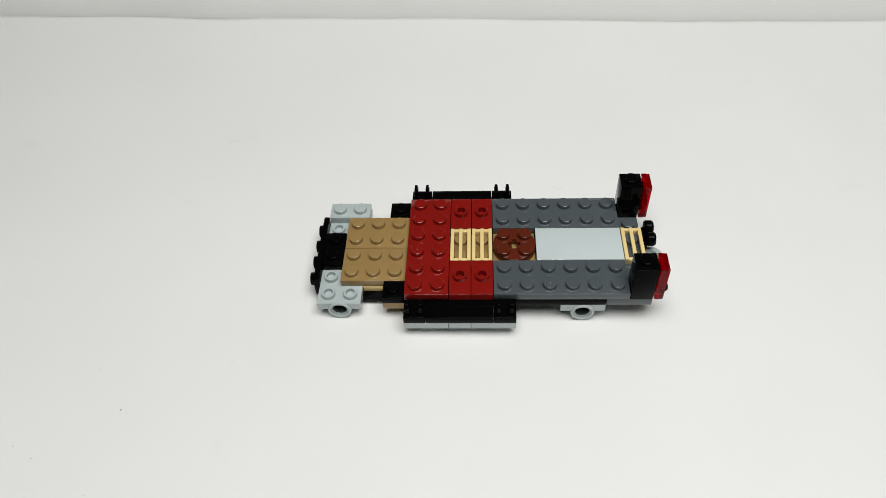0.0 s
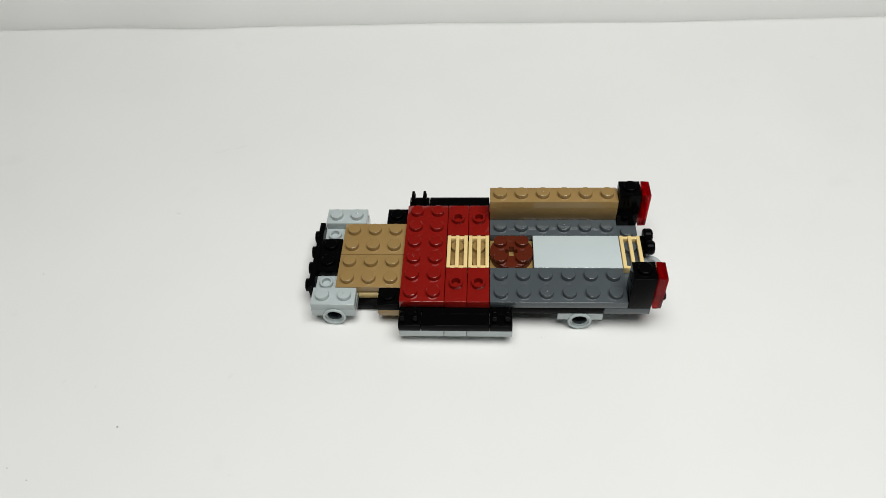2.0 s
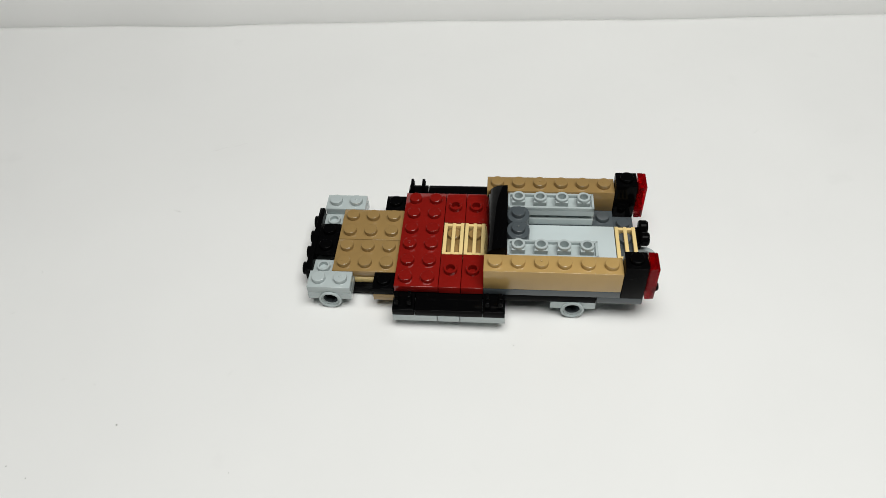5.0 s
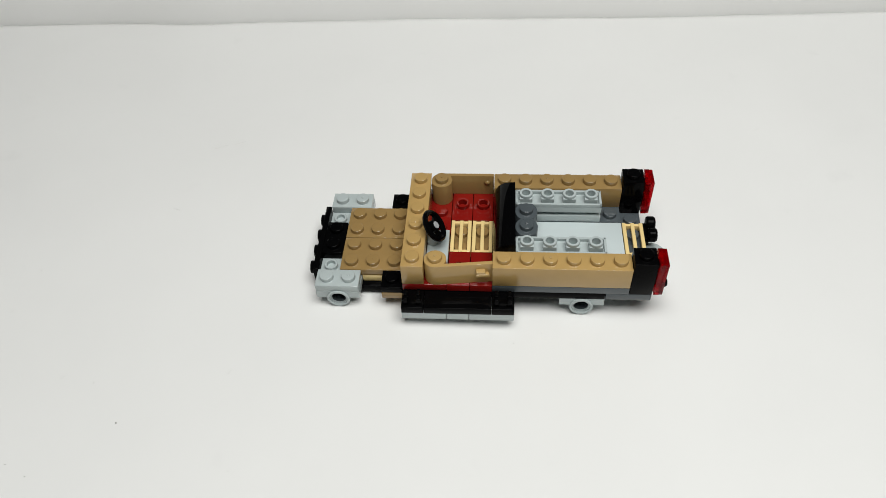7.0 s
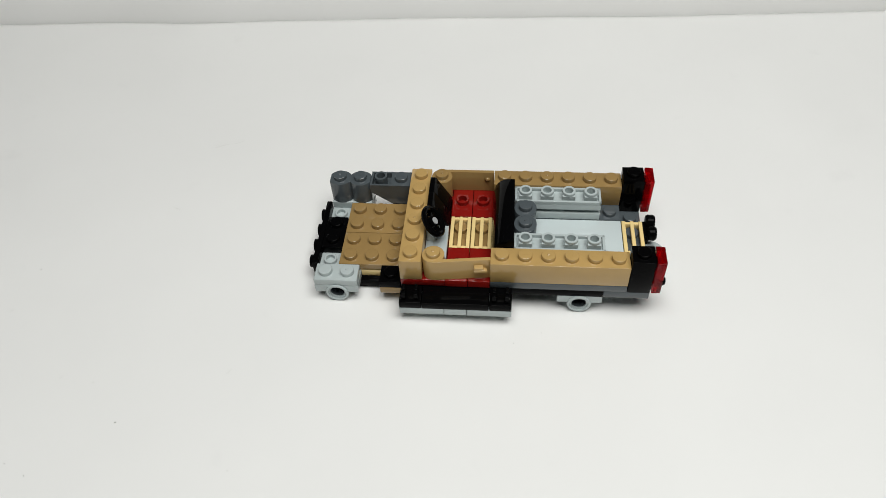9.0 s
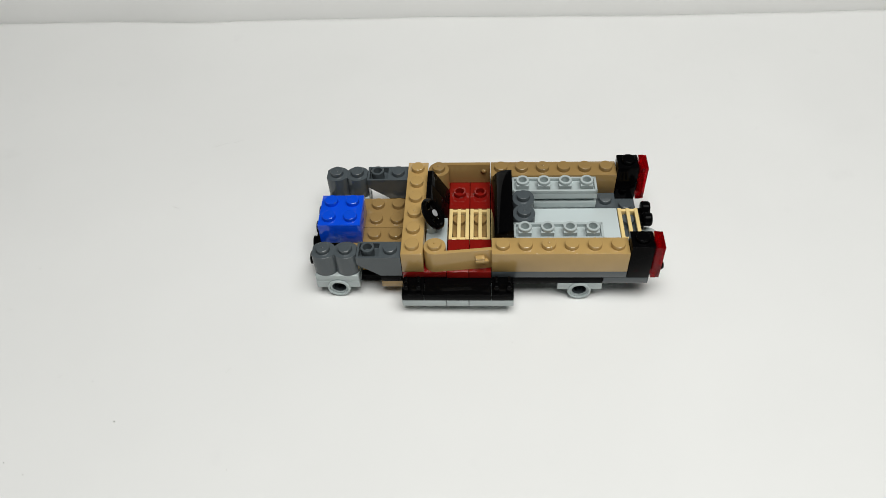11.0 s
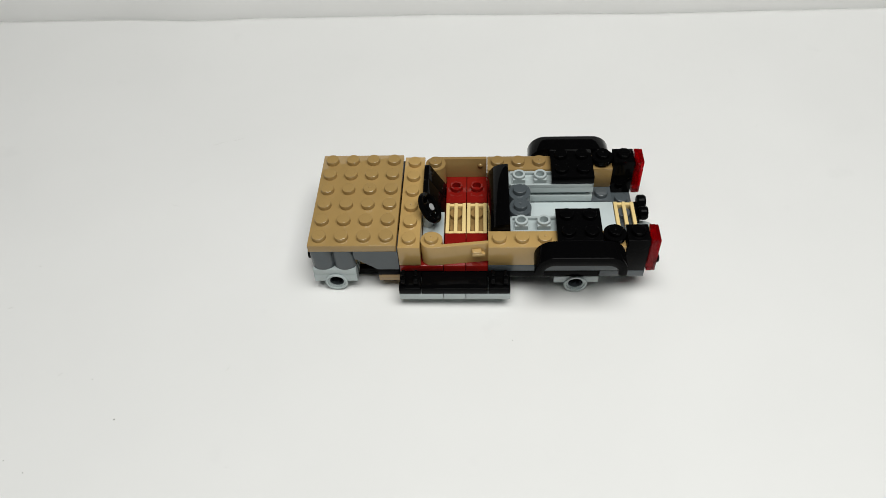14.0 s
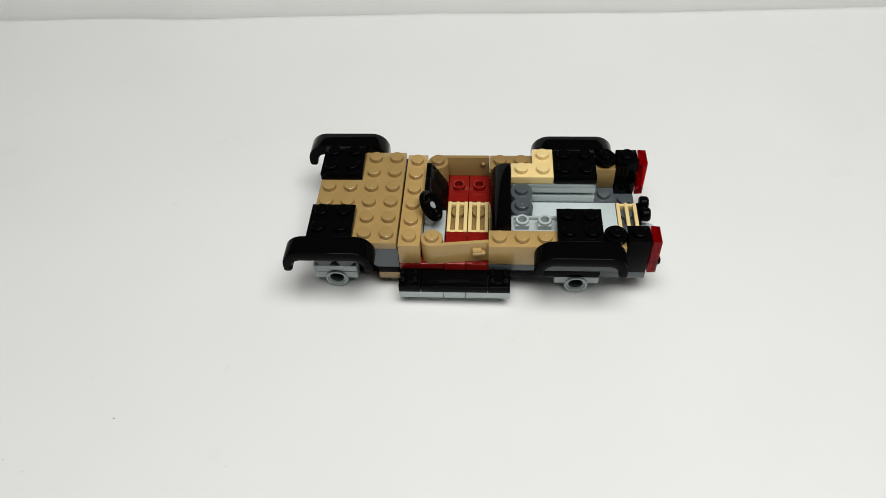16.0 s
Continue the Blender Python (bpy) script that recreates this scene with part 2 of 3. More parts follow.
def table_sheet():
    """The white sheet: flat where the car stands, its far edge uneven and a little raised."""
    bm = bmesh.new()
    xs = [-620 + 10 * i for i in range(125)]
    rows = []
    for k in range(16):
        row = []
        for x in xs:
            e = far_edge(x)
            y = -480 + (e - 12 + 480) * (k / 11.0) if k <= 11 else e - 12 + 12 * (k - 11) / 4.0
            lift = 0.0 if k <= 11 else 0.9 * ((k - 11) / 4.0) ** 2 * (0.5 + 0.5 * math.sin(x / 41.0 + 2.0))
            row.append(bm.verts.new((x * MM, y * MM, lift * MM)))
        rows.append(row)
    for a, b in zip(rows, rows[1:]):
        for i in range(len(xs) - 1):
            bm.faces.new((a[i], a[i + 1], b[i + 1], b[i])).smooth = True
    got = bmesh.ops.extrude_face_region(bm, geom=list(bm.faces))
    bmesh.ops.translate(bm, verts=[g for g in got["geom"] if isinstance(g, bmesh.types.BMVert)], vec=(0, 0, -0.0006))
    bmesh.ops.recalc_face_normals(bm, faces=bm.faces)
    me = bpy.data.meshes.new("ground")
    bm.to_mesh(me)
    bm.free()
    me.materials.append(CARD)
    return tagged(new("ground", me), "smooth white card sheet lying on a desk", "card sheet", kind="structure")


def backdrop_sheet():
    """An upright white card behind the sheet, leaning back slightly."""
    bm = bmesh.new()
    for_x = [-640 + 16 * i for i in range(81)]
    rows = []
    for k in range(33):
        z = -0.4 + 110.0 * (k / 32) ** 2
        rows.append([bm.verts.new((x * MM, (far_edge(x) - 0.3 + 0.62 * (max(z, 0.0) - 9.0 * (1 - math.exp(-max(z, 0.0) / 9.0)))) * MM, z * MM)) for x in for_x])
    for a, b in zip(rows, rows[1:]):
        for i in range(len(for_x) - 1):
            bm.faces.new((a[i], a[i + 1], b[i + 1], b[i])).smooth = True
    got = bmesh.ops.extrude_face_region(bm, geom=list(bm.faces))
    bmesh.ops.translate(bm, verts=[g for g in got["geom"] if isinstance(g, bmesh.types.BMVert)], vec=(0, 0.002, 0))
    bmesh.ops.recalc_face_normals(bm, faces=bm.faces)
    me = bpy.data.meshes.new("backdrop")
    bm.to_mesh(me)
    bm.free()
    me.materials.append(BACKCARD)
    return tagged(new("backdrop", me), "upright white card backdrop behind the sheet", "backdrop", kind="structure")


table_sheet()
backdrop_sheet()
# unseen shell of desk top, walls and ceiling, added to set bounce and reflections
flat_box("desk_top", (-1.7, -1.9, -0.05), (1.7, 1.5, -0.0012), PAINT, "plain grey desk top under the white card", "desk top")
flat_box("wall_north", (-1.7, 1.5, -0.05), (1.7, 1.55, 1.5), PAINT, "plain grey painted wall", "wall")
flat_box("wall_south", (-1.7, -1.95, -0.05), (1.7, -1.9, 1.5), PAINT, "plain grey painted wall", "wall")
flat_box("wall_east", (1.7, -1.95, -0.05), (1.75, 1.55, 1.5), PAINT, "plain grey painted wall", "wall")
flat_box("wall_west", (-1.75, -1.95, -0.05), (-1.7, 1.55, 1.5), PAINT, "plain grey painted wall", "wall")
flat_box("ceiling", (-1.75, -1.95, 1.5), (1.75, 1.55, 1.55), PAINT, "plain grey ceiling", "ceiling")


# ---------- the car ----------
car = new("toy_car")
tagged(car, "half-built brick toy car in tan, red, grey and black plastic", "toy car")
LATER = []           # (time, part) for the pieces that are added on the way


def add(t, ob):
    LATER.append((t, ob))
    return ob


def wheel_holder(cx, y_out, y_in, ztop, zc):
    """A plate with a round axle hole through its outer edge."""
    bm = bmesh.new()
    near = y_out < y_in
    ya, yb = (y_out * P, y_out * P + 6.5) if near else (y_out * P - 6.5, y_out * P)
    lo, r = ztop - 3.2, 4.3
    half = math.degrees(math.asin((lo - zc) / r))
    arc = circle(cx * P, zc, r, 20, 180 - half, 360 + half)
    outer = [(cx * P - 7.94, ztop), (cx * P - 7.94, lo)] + arc + [(cx * P + 7.94, lo), (cx * P + 7.94, ztop)]
    outline_solid(bm, outer, [circle(cx * P, zc, 2.7)], ya, yb)
    f = ya if near else yb
    out = -1 if near else 1
    lathe(bm, cx * P, f, zc, [(3.25, 0), (3.25, 0.5 * out), (3.4, 0.7 * out), (3.95, 0.7 * out), (4.15, 0.5 * out), (4.15, 0)], 28, "y")
    y0, y1 = (yb, y_in * P) if near else (y_in * P, ya)
    box(bm, cx * P - 7.94, cx * P + 7.94, y0 + 0.02, y1, lo + 0.02, ztop, 0.1)
    return bm


def with_studs(bm, z, solid=(), hollow=()):
    for x, y in solid:
        stud(bm, x * P, y * P, z)
    for x, y in hollow:
        stud(bm, x * P, y * P, z, True)
    return bm


def lattice(x0, y0, z):
    """A one by two grille tile: lengthwise bars over two cross bars."""
    bm = bmesh.new()
    for i in range(3):
        c = (x0 + (0.11, 0.5, 0.89)[i]) * P
        box(bm, c - 0.68, c + 0.68, y0 * P + 0.08, (y0 + 2) * P - 0.08, z - 1.5, z, 0.14)
    for y in (y0 * P + 0.75, (y0 + 2) * P - 0.75):
        box(bm, x0 * P + 0.2, (x0 + 1) * P - 0.2, y - 0.6, y + 0.6, z - 3.1, z - 0.35, 0.14)
    return bm


def palisade(x0, y0, along, z0, z1):
    """A one by two brick of two joined round columns."""
    bm = bmesh.new()
    mids = [((x0 + 0.5) * P, (y0 + 0.5) * P)]
    mids.append((mids[0][0] + (P if along == "x" else 0), mids[0][1] + (P if along == "y" else 0)))
    # each column is an arc from groove to groove
    arc = [(u, 4.1 * math.sqrt(1 - (u / 4.6) ** 2)) for u in [4.0 * math.sin(math.pi / 2 * (i / 8 - 1)) for i in range(17)]]
    side = [(u - 4.0, v) for u, v in arc] + [(u + 4.0, v) for u, v in arc[1:]]
    ring = side + [(u, -v) for u, v in reversed(side)]
    cx, cy = (mids[0][0] + mids[1][0]) / 2, (mids[0][1] + mids[1][1]) / 2
    loop = [(cx + max(-7.95, min(7.95, u)), cy + v) if along == "x" else (cx + v, cy + max(-7.95, min(7.95, u))) for u, v in ring]
    outline_solid(bm, loop, [], z0, z1, 0.2, plane="xy")
    for x, y in mids:
        stud(bm, x, y, z1)
    nub(bm, *mids[0], z1)
    return bm


def fender(xc, y_edge, out, top):
    """A mudguard: a two by two plate and an arched lip beside it. out: -1 towards the near side, 1 to the far side."""
    bm = bmesh.new()
    y_in = y_edge - out * 2
    ya, yb = sorted((y_in, y_edge))
    box(bm, (xc - 1) * P + SEAM, (xc + 1) * P - SEAM, ya * P + SEAM, yb * P - SEAM, top - 3.18, top, 0.22)
    for sx in (-0.5, 0.5):
        for sy in (ya + 0.5, ya + 1.5):
            stud(bm, (xc + sx) * P, sy * P, top)
    ctr = xc * P
    outer = [(ctr - 15.9, top - 9.2)]
    outer += [(ctr - 9.0 + 6.9 * math.cos(radians(a)), top - 6.9 + 6.9 * math.sin(radians(a))) for a in range(180, 89, -10)]
    outer += [(ctr + 9.0 + 6.9 * math.cos(radians(a)), top - 6.9 + 6.9 * math.sin(radians(a))) for a in range(90, -1, -10)]
    outer += [(ctr + 15.9, top - 9.2), (ctr + 15.2, top - 9.9), (ctr + 13.6, top - 9.9), (ctr + 12.7, top - 9.2)]
    outer += [(ctr + 9.1 + 3.6 * math.cos(radians(a)), top - 7.9 + 3.6 * math.sin(radians(a))) for a in range(0, 91, 10)]
    outer += [(ctr - 9.1 + 3.6 * math.cos(radians(a)), top - 7.9 + 3.6 * math.sin(radians(a))) for a in range(90, 181, 10)]
    outer += [(ctr - 12.7, top - 9.2), (ctr - 13.6, top - 9.9), (ctr - 15.2, top - 9.9)]
    y0, y1 = y_edge * P, (y_edge + out * 1.0) * P
    outline_solid(bm, outer, [], y0, y1, 0.7)
    return bm


def groove_brick(x0, y0, z0):
    """A one by four brick with a groove along its sides, a tray on top and four open studs in it."""
    bm = bmesh.new()
    a, b, c, d = x0 * P + SEAM, (x0 + 4) * P - SEAM, y0 * P + SEAM, (y0 + 1) * P - SEAM
    box(bm, a, b, c, d, z0 + 0.02, z0 + 3.2, 0.2)
    box(bm, a + 0.3, b - 0.3, c + 2.9, d - 2.9, z0 + 3.0, z0 + 5.4, 0)
    outline_solid(bm, [(a, c), (b, c), (b, d), (a, d)], [circle((x0 + i + 0.5) * P, (y0 + 0.5) * P, 1.7, 20) for i in range(4)], z0 + 5.0, z0 + 7.6, 0.1, plane="xy")
    for u0, u1, v0, v1 in ((a, b, c, c + 0.9), (a, b, d - 0.9, d), (a, a + 0.9, c, d), (b - 0.9, b, c, d)):
        box(bm, u0, u1, v0, v1, z0 + 7.3, z0 + 9.0, 0.15)
    for i in range(4):
        x, y = (x0 + i + 0.5) * P, (y0 + 0.5) * P
        q = 2.3
        outline_solid(bm, [(x - q, y - q), (x + q, y - q), (x + q, y + q), (x - q, y + q)], [circle(x, y, 1.56, 20)], z0 + 7.5, z0 + 10.1, plane="xy")
        lathe(bm, x, y, z0 + 10.1, [(2.3, -0.2), (2.42, 0), (2.42, 1.0), (2.3, 1.2), (1.6, 1.2), (1.5, 1.05), (1.5, -2.0), (0, -2.0)])
    return bm


def inverted_slope(x0, y0, z0, z1):
    """A brick whose underside rises to the nose, with a recessed open stud on its overhang."""
    bm = bmesh.new()
    a, b, c, d = x0 * P + SEAM, (x0 + 2) * P - SEAM, y0 * P + SEAM, (y0 + 1) * P - SEAM
    for v0, v1 in ((c, c + 0.8), (d - 0.8, d)):
        outline_solid(bm, [(a, z1), (a, z1 - 3.6), (a + P, z0), (b, z0), (b, z1)], [], v0, v1)
    outline_solid(bm, [(a + 0.05, z1 - 2.4), (a + 0.05, z1 - 3.55), (a + P, z0 + 0.05), (b - 0.05, z0 + 0.05), (b - 0.05, z1 - 2.4)], [], c + 0.7, d - 0.7)
    box(bm, a + P, b - 0.05, c + 0.7, d - 0.7, z1 - 2.5, z1 - 0.02, 0)
    box(bm, a + 0.02, a + 0.8, c + 0.7, d - 0.7, z1 - 2.5, z1 - 0.02, 0)
    lathe(bm, a + 4, (c + d) / 2, z1 - 2.4, [(2.45, 0), (2.45, 3.9), (2.3, 4.1), (1.7, 4.1), (1.6, 3.9), (1.6, 1.2), (0, 1.2)])
    stud(bm, a + 12, (c + d) / 2, z1)
    return bm


# chassis and floor
part("plate", plate(0, 9, 0, 6, -6.4, -3.2), BLACK, car, "long black chassis plate")
part("plate", plate(9, 11, 0, 6, -6.4, -3.2, [(10.5, 4.5), (10.5, 3.5), (10.5, 2.5), (10.5, 1.5)]), DARK, car, "dark grey tail plate")
part("plate", plate(0, 7, 1, 5, -9.6, -6.4), DARK, car, "dark grey belly plate")
part("plate", plate(2, 4, 2, 4, -3.2 - 1.6, -3.2 + 0.05, grid(2, 4, 2, 4)), TAN, car, "dark tan plate under the grilles")
part("plate", plate(0, 2, 0, 6, -3.2, 0, grid(0, 2, 0, 6), (0.5, 2.5)), RED, car, "dark red two by six plate")
for x in (2, 3):
    for y in (0, 4):
        part("plate", open_plate(x, x + 1, y, y + 2, -3.2, 0, [(x + 0.5, y + 1)]), RED, car, "dark red plate with one open stud")
for x in (2, 3):
    part("grille", lattice(x, 2, 0.0), CREAM, car, "light tan grille tile")
for y, gate in ((0, (6.5, 0.5)), (4, (7.5, 4.5))):
    part("plate", plate(4, 10, y, y + 2, -3.2, 0, grid(4, 10, y, y + 2), gate), DARK, car, "dark grey two by six plate")
part("plate", plate(4, 6, 2, 4, -5.0, -2.9), TAN, car, "dark tan plate under the round plate")
bm = bmesh.new()
cross = [(1, 2.6), (1, 1), (2.6, 1), (2.6, -1), (1, -1), (1, -2.6), (-1, -2.6), (-1, -1), (-2.6, -1), (-2.6, 1), (-1, 1), (-1, 2.6)]
outline_solid(bm, circle(40, 24, 7.9, 40), [[(40 + 0.85 * a, 24 + 0.85 * b) for a, b in cross]], -2.85, 0.0, 0.15, plane="xy")
part("round_plate", with_studs(bm, 0, solid=[(4.5, 2.5), (5.5, 2.5), (4.5, 3.5), (5.5, 3.5)]), BROWN, car, "reddish brown round plate with a cross hole")
part("tile", plate(6, 10, 2, 4, -3.2, 0), PALE, car, "pale grey smooth tile")
part("grille", lattice(10, 2, 0.0), CREAM, car, "light tan grille tile")

# wheel holders
def hole_shade(cx, y_out, zc, holder):
    """Added dark lining that stands in for the shade inside an axle hole."""
    bm = bmesh.new()
    out = 1 if y_out == 0 else -1
    lathe(bm, cx * P, y_out * P, zc, [(2.68, 0.5 * out), (2.45, 0.5 * out), (2.45, 5.0 * out), (0, 5.0 * out), (0, 5.6 * out), (2.68, 5.6 * out), (2.68, 0.5 * out)], 24, "y")
    part("hole_shade", bm, DARK, holder, "added dark grey lining that shades the axle hole")


for y_out, y_in in ((0, 2), (6, 4)):
    ob = part("wheel_holder", wheel_holder(8, y_out, y_in, -6.4, -10.25), GREY, car, "light grey plate with axle hole")
    hole_shade(8, y_out, -10.25, ob)
    bm = wheel_holder(-3, y_out, y_in, -6.4 + FRONT, -8.7)
    side = min(y_out, y_in)
    ob = part("wheel_holder", with_studs(bm, -5.2, hollow=[(-3.5, side + 0.5), (-3.5, side + 1.5), (-2.5, 0.5 if y_out == 0 else 5.5)]), GREY, car, "light grey plate with axle hole")
    hole_shade(-3, y_out, -8.7, ob)

# nose
for y in (1, 3):
    part("plate", plate(-3, 0, y, y + 2, -5.2, -2.0, grid(-3, 0, y, y + 2)), TAN, car, "dark tan two by three plate")
part("plate", plate(-2, 0, 1, 5, -8.4, -5.2), CREAM, car, "light tan plate under the nose")
part("plate", plate(-3, 0, 0.72, 5.28, -11.6, -8.4), BLACK, car, "black plate under the nose")
for y in (0, 5):
    part("plate", plate(-1, 0, y, y + 1, -5.2, -2.0, [(-0.5, y + 0.5)]), BLACK, car, "black one by one plate")
    part("plate", plate(-1, 1, y, y + 1, -8.4, -5.2), TAN, car, "dark tan plate under the black one")
part("plate", plate(-4, -2, 5, 6, -5.2, -2.0, [(-3.5, 5.5), (-2.5, 5.5)], (-2.5, 5.5)), GREY, car, "light grey one by two plate")
bm = plate(-4, -3, 2, 4, -5.2, -2.0, [(-3.5, 2.5), (-3.5, 3.5)])
box(bm, -34.1, -32.0, 8.1, 40.5, -10.2, -2.0, 0.3)
for y in (1.5, 2.5, 3.5, 4.5):
    stud(bm, -34.0, y * P, -5.6, axis="-x")
part("bumper", bm, BLACK, car, "black bumper bracket with four studs facing forward")

# running boards
for y, out in ((-1, -1), (6, 1)):
    for a, b in ((0, 2), (2, 3), (3, 5)):
        part("tile", plate(a, b, y, y + 1, -9.6, -6.4), GREY, car, "light grey tile under the running board")
    part("tile", plate(1, 4, y, y + 1, -6.4, -3.2), BLACK, car, "black running board tile")
    for x in (0, 4):
        bm = plate(x, x + 1, y, y + 1, -6.4, -3.2)
        for u in (0.22, 0.78):
            m = y + 0.5 + 0.12 * out
            box(bm, (x + u) * P - 0.8, (x + u) * P + 0.8, m * P - 1.9, m * P + 1.9, -3.4, 0.3, 0.3)
            box(bm, (x + u) * P - 0.6, (x + u) * P + 0.6, (m + 0.08) * P - 1.2, (m + 0.08) * P + 1.4, 0.2, 1.3, 0.3)
        part("clip_plate", bm, BLACK, car, "black plate with an upright clip")

# tail: posts, lamps, tow parts
for y in (0, 5):
    bm = plate(10, 11, y, y + 1, -3.2, 12.8, [(10.5, y + 0.5)])
    for z in (0.4, 8.4):
        stud(bm, 88.0, (y + 0.5) * P, z, axis="x")
    post = part("tail_post", bm, BLACK, car, "black upright tail post")
    bm = bmesh.new()
    a, b, m = y * P + 0.1, y * P + 7.9, (y + 0.5) * P
    outline_solid(bm, [(a, -3.1), (b, -3.1), (b, 12.7), (a, 12.7)], [[(a + 1.3, -1.8), (b - 1.3, -1.8), (b - 1.3, 11.4), (a + 1.3, 11.4)]], 88.35, 90.2, plane="xy")
    for v in bm.verts:
        v.co = Vector((v.co.z, v.co.x, v.co.y))
    box(bm, 90.2, 91.45, a, b, -3.1, 12.7, 0.25)
    lathe(bm, 88.5, m, 4.8, [(1.6, 0), (1.6, 1.7), (0.9, 1.7), (0.9, 0), (1.6, 0)], 20, "x")
    part("tail_light", bm, CLEAR, post, "clear red tail light tile")
bm = bmesh.new()
box(bm, 88.1, 90.2, 26.0, 34.0, -6.2, -2.0, 0.4)
for y in (27.4, 33.4):
    lathe(bm, 89.6, y, -1.6, [(0, -0.4), (2.3, -0.2), (2.75, 0.4), (2.75, 2.4), (2.3, 3.1), (1.7, 3.2), (0, 3.2)], 20, "x")
part("tow_clip", bm, BLACK, car, "black tow clip with two round ends")
bm = bmesh.new()
outline_solid(bm, circle(91.2, 23.3, 4.95, 30), [circle(91.2, 23.3, 3.0, 24)], -9.4, -6.6, 0.3, plane="xy")
part("tow_ring", bm, GREY, car, "light grey tow ring plate")
bm = bmesh.new()
lathe(bm, 90.6, 4.2, -1.0, [(0, -1), (1.5, -0.8), (1.7, 0), (1.7, 2.0), (1.3, 2.6), (0, 2.7)], 16, "x")
part("pin", bm, BLACK, car, "black pin behind the tail light")

# ---------- pieces that come on one after another ----------
add(0.467, part("plate", plate(-4, -2, 0, 1, -5.2, -2.0, [(-3.5, 0.5), (-2.5, 0.5)], (-2.5, 0.5)), GREY, car, "light grey one by two plate"))
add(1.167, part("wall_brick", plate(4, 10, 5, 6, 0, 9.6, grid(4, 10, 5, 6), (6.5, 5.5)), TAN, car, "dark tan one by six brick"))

bm = bmesh.new()
seat = [(32.1, 0.05), (32.1, 6.0), (32.3, 7.6), (32.8, 9.2), (33.6, 10.6), (34.7, 11.7), (36.1, 12.4), (37.8, 12.75), (39.9, 12.85), (39.9, 0.05)]
outline_solid(bm, seat, [], 8.1, 39.9, 0.15)
add(2.067, part("seat_back", bm, BLACK, car, "black curved seat back"))
# same dark tan as the far wall; its brighter light is in the colour
add(2.667, part("wall_brick", plate(4, 10, 0, 1, 0, 9.6, grid(4, 10, 0, 1), (6.5, 0.5)), TAN_LIT, car, "dark tan one by six brick, lit tone in its colour"))
add(3.367, part("side_rack", groove_brick(5, 4, 0.0), GREY, car, "light grey grooved brick with open studs"))
add(3.967, part("column_brick", palisade(5, 2, "y", 0.0, 9.6), DARK, car, "dark grey brick of two round columns"))
add(4.567, part("side_rack", groove_brick(5, 1, 0.0), GREY, car, "light grey grooved brick with open studs"))
add(5.167, part("wall_brick", plate(0, 1, 0, 6, 0, 9.6, grid(0, 1, 0, 6), (0.5, 2.5)), TAN_LIT, car, "dark tan one by six brick across the car, lit tone"))


def door(y_mid, out, turn, material, label):
    """A door leaf beside a round hinge column; out: the side to which its face looks."""
    bm = bmesh.new()
    x, y = 12.0, y_mid * P
    lo, hi = sorted((y + out * 2.55, y + out * 3.95))
    inner, outer = (lo, hi) if out > 0 else (hi, lo)
    loop = [(x, outer), (31.9, outer), (31.9, inner), (x + 3.2, inner)]
    loop += [(x + 3.95 * math.cos(radians(k)), y + 3.95 * math.sin(radians(k)) * -out) for k in range(-30, 260, 10)]
    outline_solid(bm, loop, [], 0.1, 9.55, 0.15, plane="xy")
    stud(bm, x, y, 9.55)
    nub(bm, x, y, 9.55)
    lathe(bm, 29.4, (lo if out > 0 else hi) , 6.2, [(1.25, -0.2), (1.25, -0.12 * out), (0.95, -0.25 * out), (0.8, -0.55 * out), (0.45, -0.8 * out), (0, -0.88 * out)], 16, "y")
    knob = bmesh.new()
    hy = y + out * 3.9
    box(knob, 25.9, 30.6, *sorted((hy + out * 0.9, hy + out * 2.1)), 4.9, 6.3, 0.3)
    box(knob, 26.0, 29.3, *sorted((hy - out * 0.1, hy + out * 1.9)), 5.1, 7.2, 0.3)
    box(knob, 29.2, 30.3, *sorted((hy - out * 0.1, hy + out * 1.2)), 5.0, 5.6, 0.2)
    c = Matrix.Translation((x, y, 0)) @ Matrix.Rotation(radians(turn), 4, "Z") @ Matrix.Translation((-x, -y, 0))
    for b in (bm, knob):
        bmesh.ops.transform(b, matrix=c, verts=b.verts)
    leaf = part("door", bm, material, car, label)
    part("handle", knob, material, leaf, "small tan door handle")
    return leaf


# one tan, darker on the far door for shade, lighter on the near
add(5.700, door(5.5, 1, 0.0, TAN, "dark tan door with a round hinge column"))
add(6.233, door(0.5, -1, 6.0, TAN_LIT, "dark tan door with round hinge column, lit tone"))

# steering gear
bm = plate(1, 2, 1, 3, 0, 3.2)
c = Vector((9.6, 17.6, 3.0))
box(bm, 8.4, 11.4, 15.9, 19.3, 3.0, 5.2, 0.4)
gear = part("steering_base", bm, GREY, car, "light grey steering base with column")
tilt = Matrix.Translation((11.0, 17.8, 11.6)) @ Matrix.Rotation(radians(54), 4, "Y")
bm = bmesh.new()
ring = []
for i in range(32):
    a = 2 * math.pi * i / 32
    ring.append([bm.verts.new(((5.2 + 1.05 * math.cos(b)) * math.cos(a), (5.2 + 1.05 * math.cos(b)) * math.sin(a), 1.05 * math.sin(b)))
                 for b in [2 * math.pi * j / 10 for j in range(10)]])
for i in range(32):
    for j in range(10):
        bm.faces.new((ring[i][j], ring[(i + 1) % 32][j], ring[(i + 1) % 32][(j + 1) % 10], ring[i][(j + 1) % 10])).smooth = True
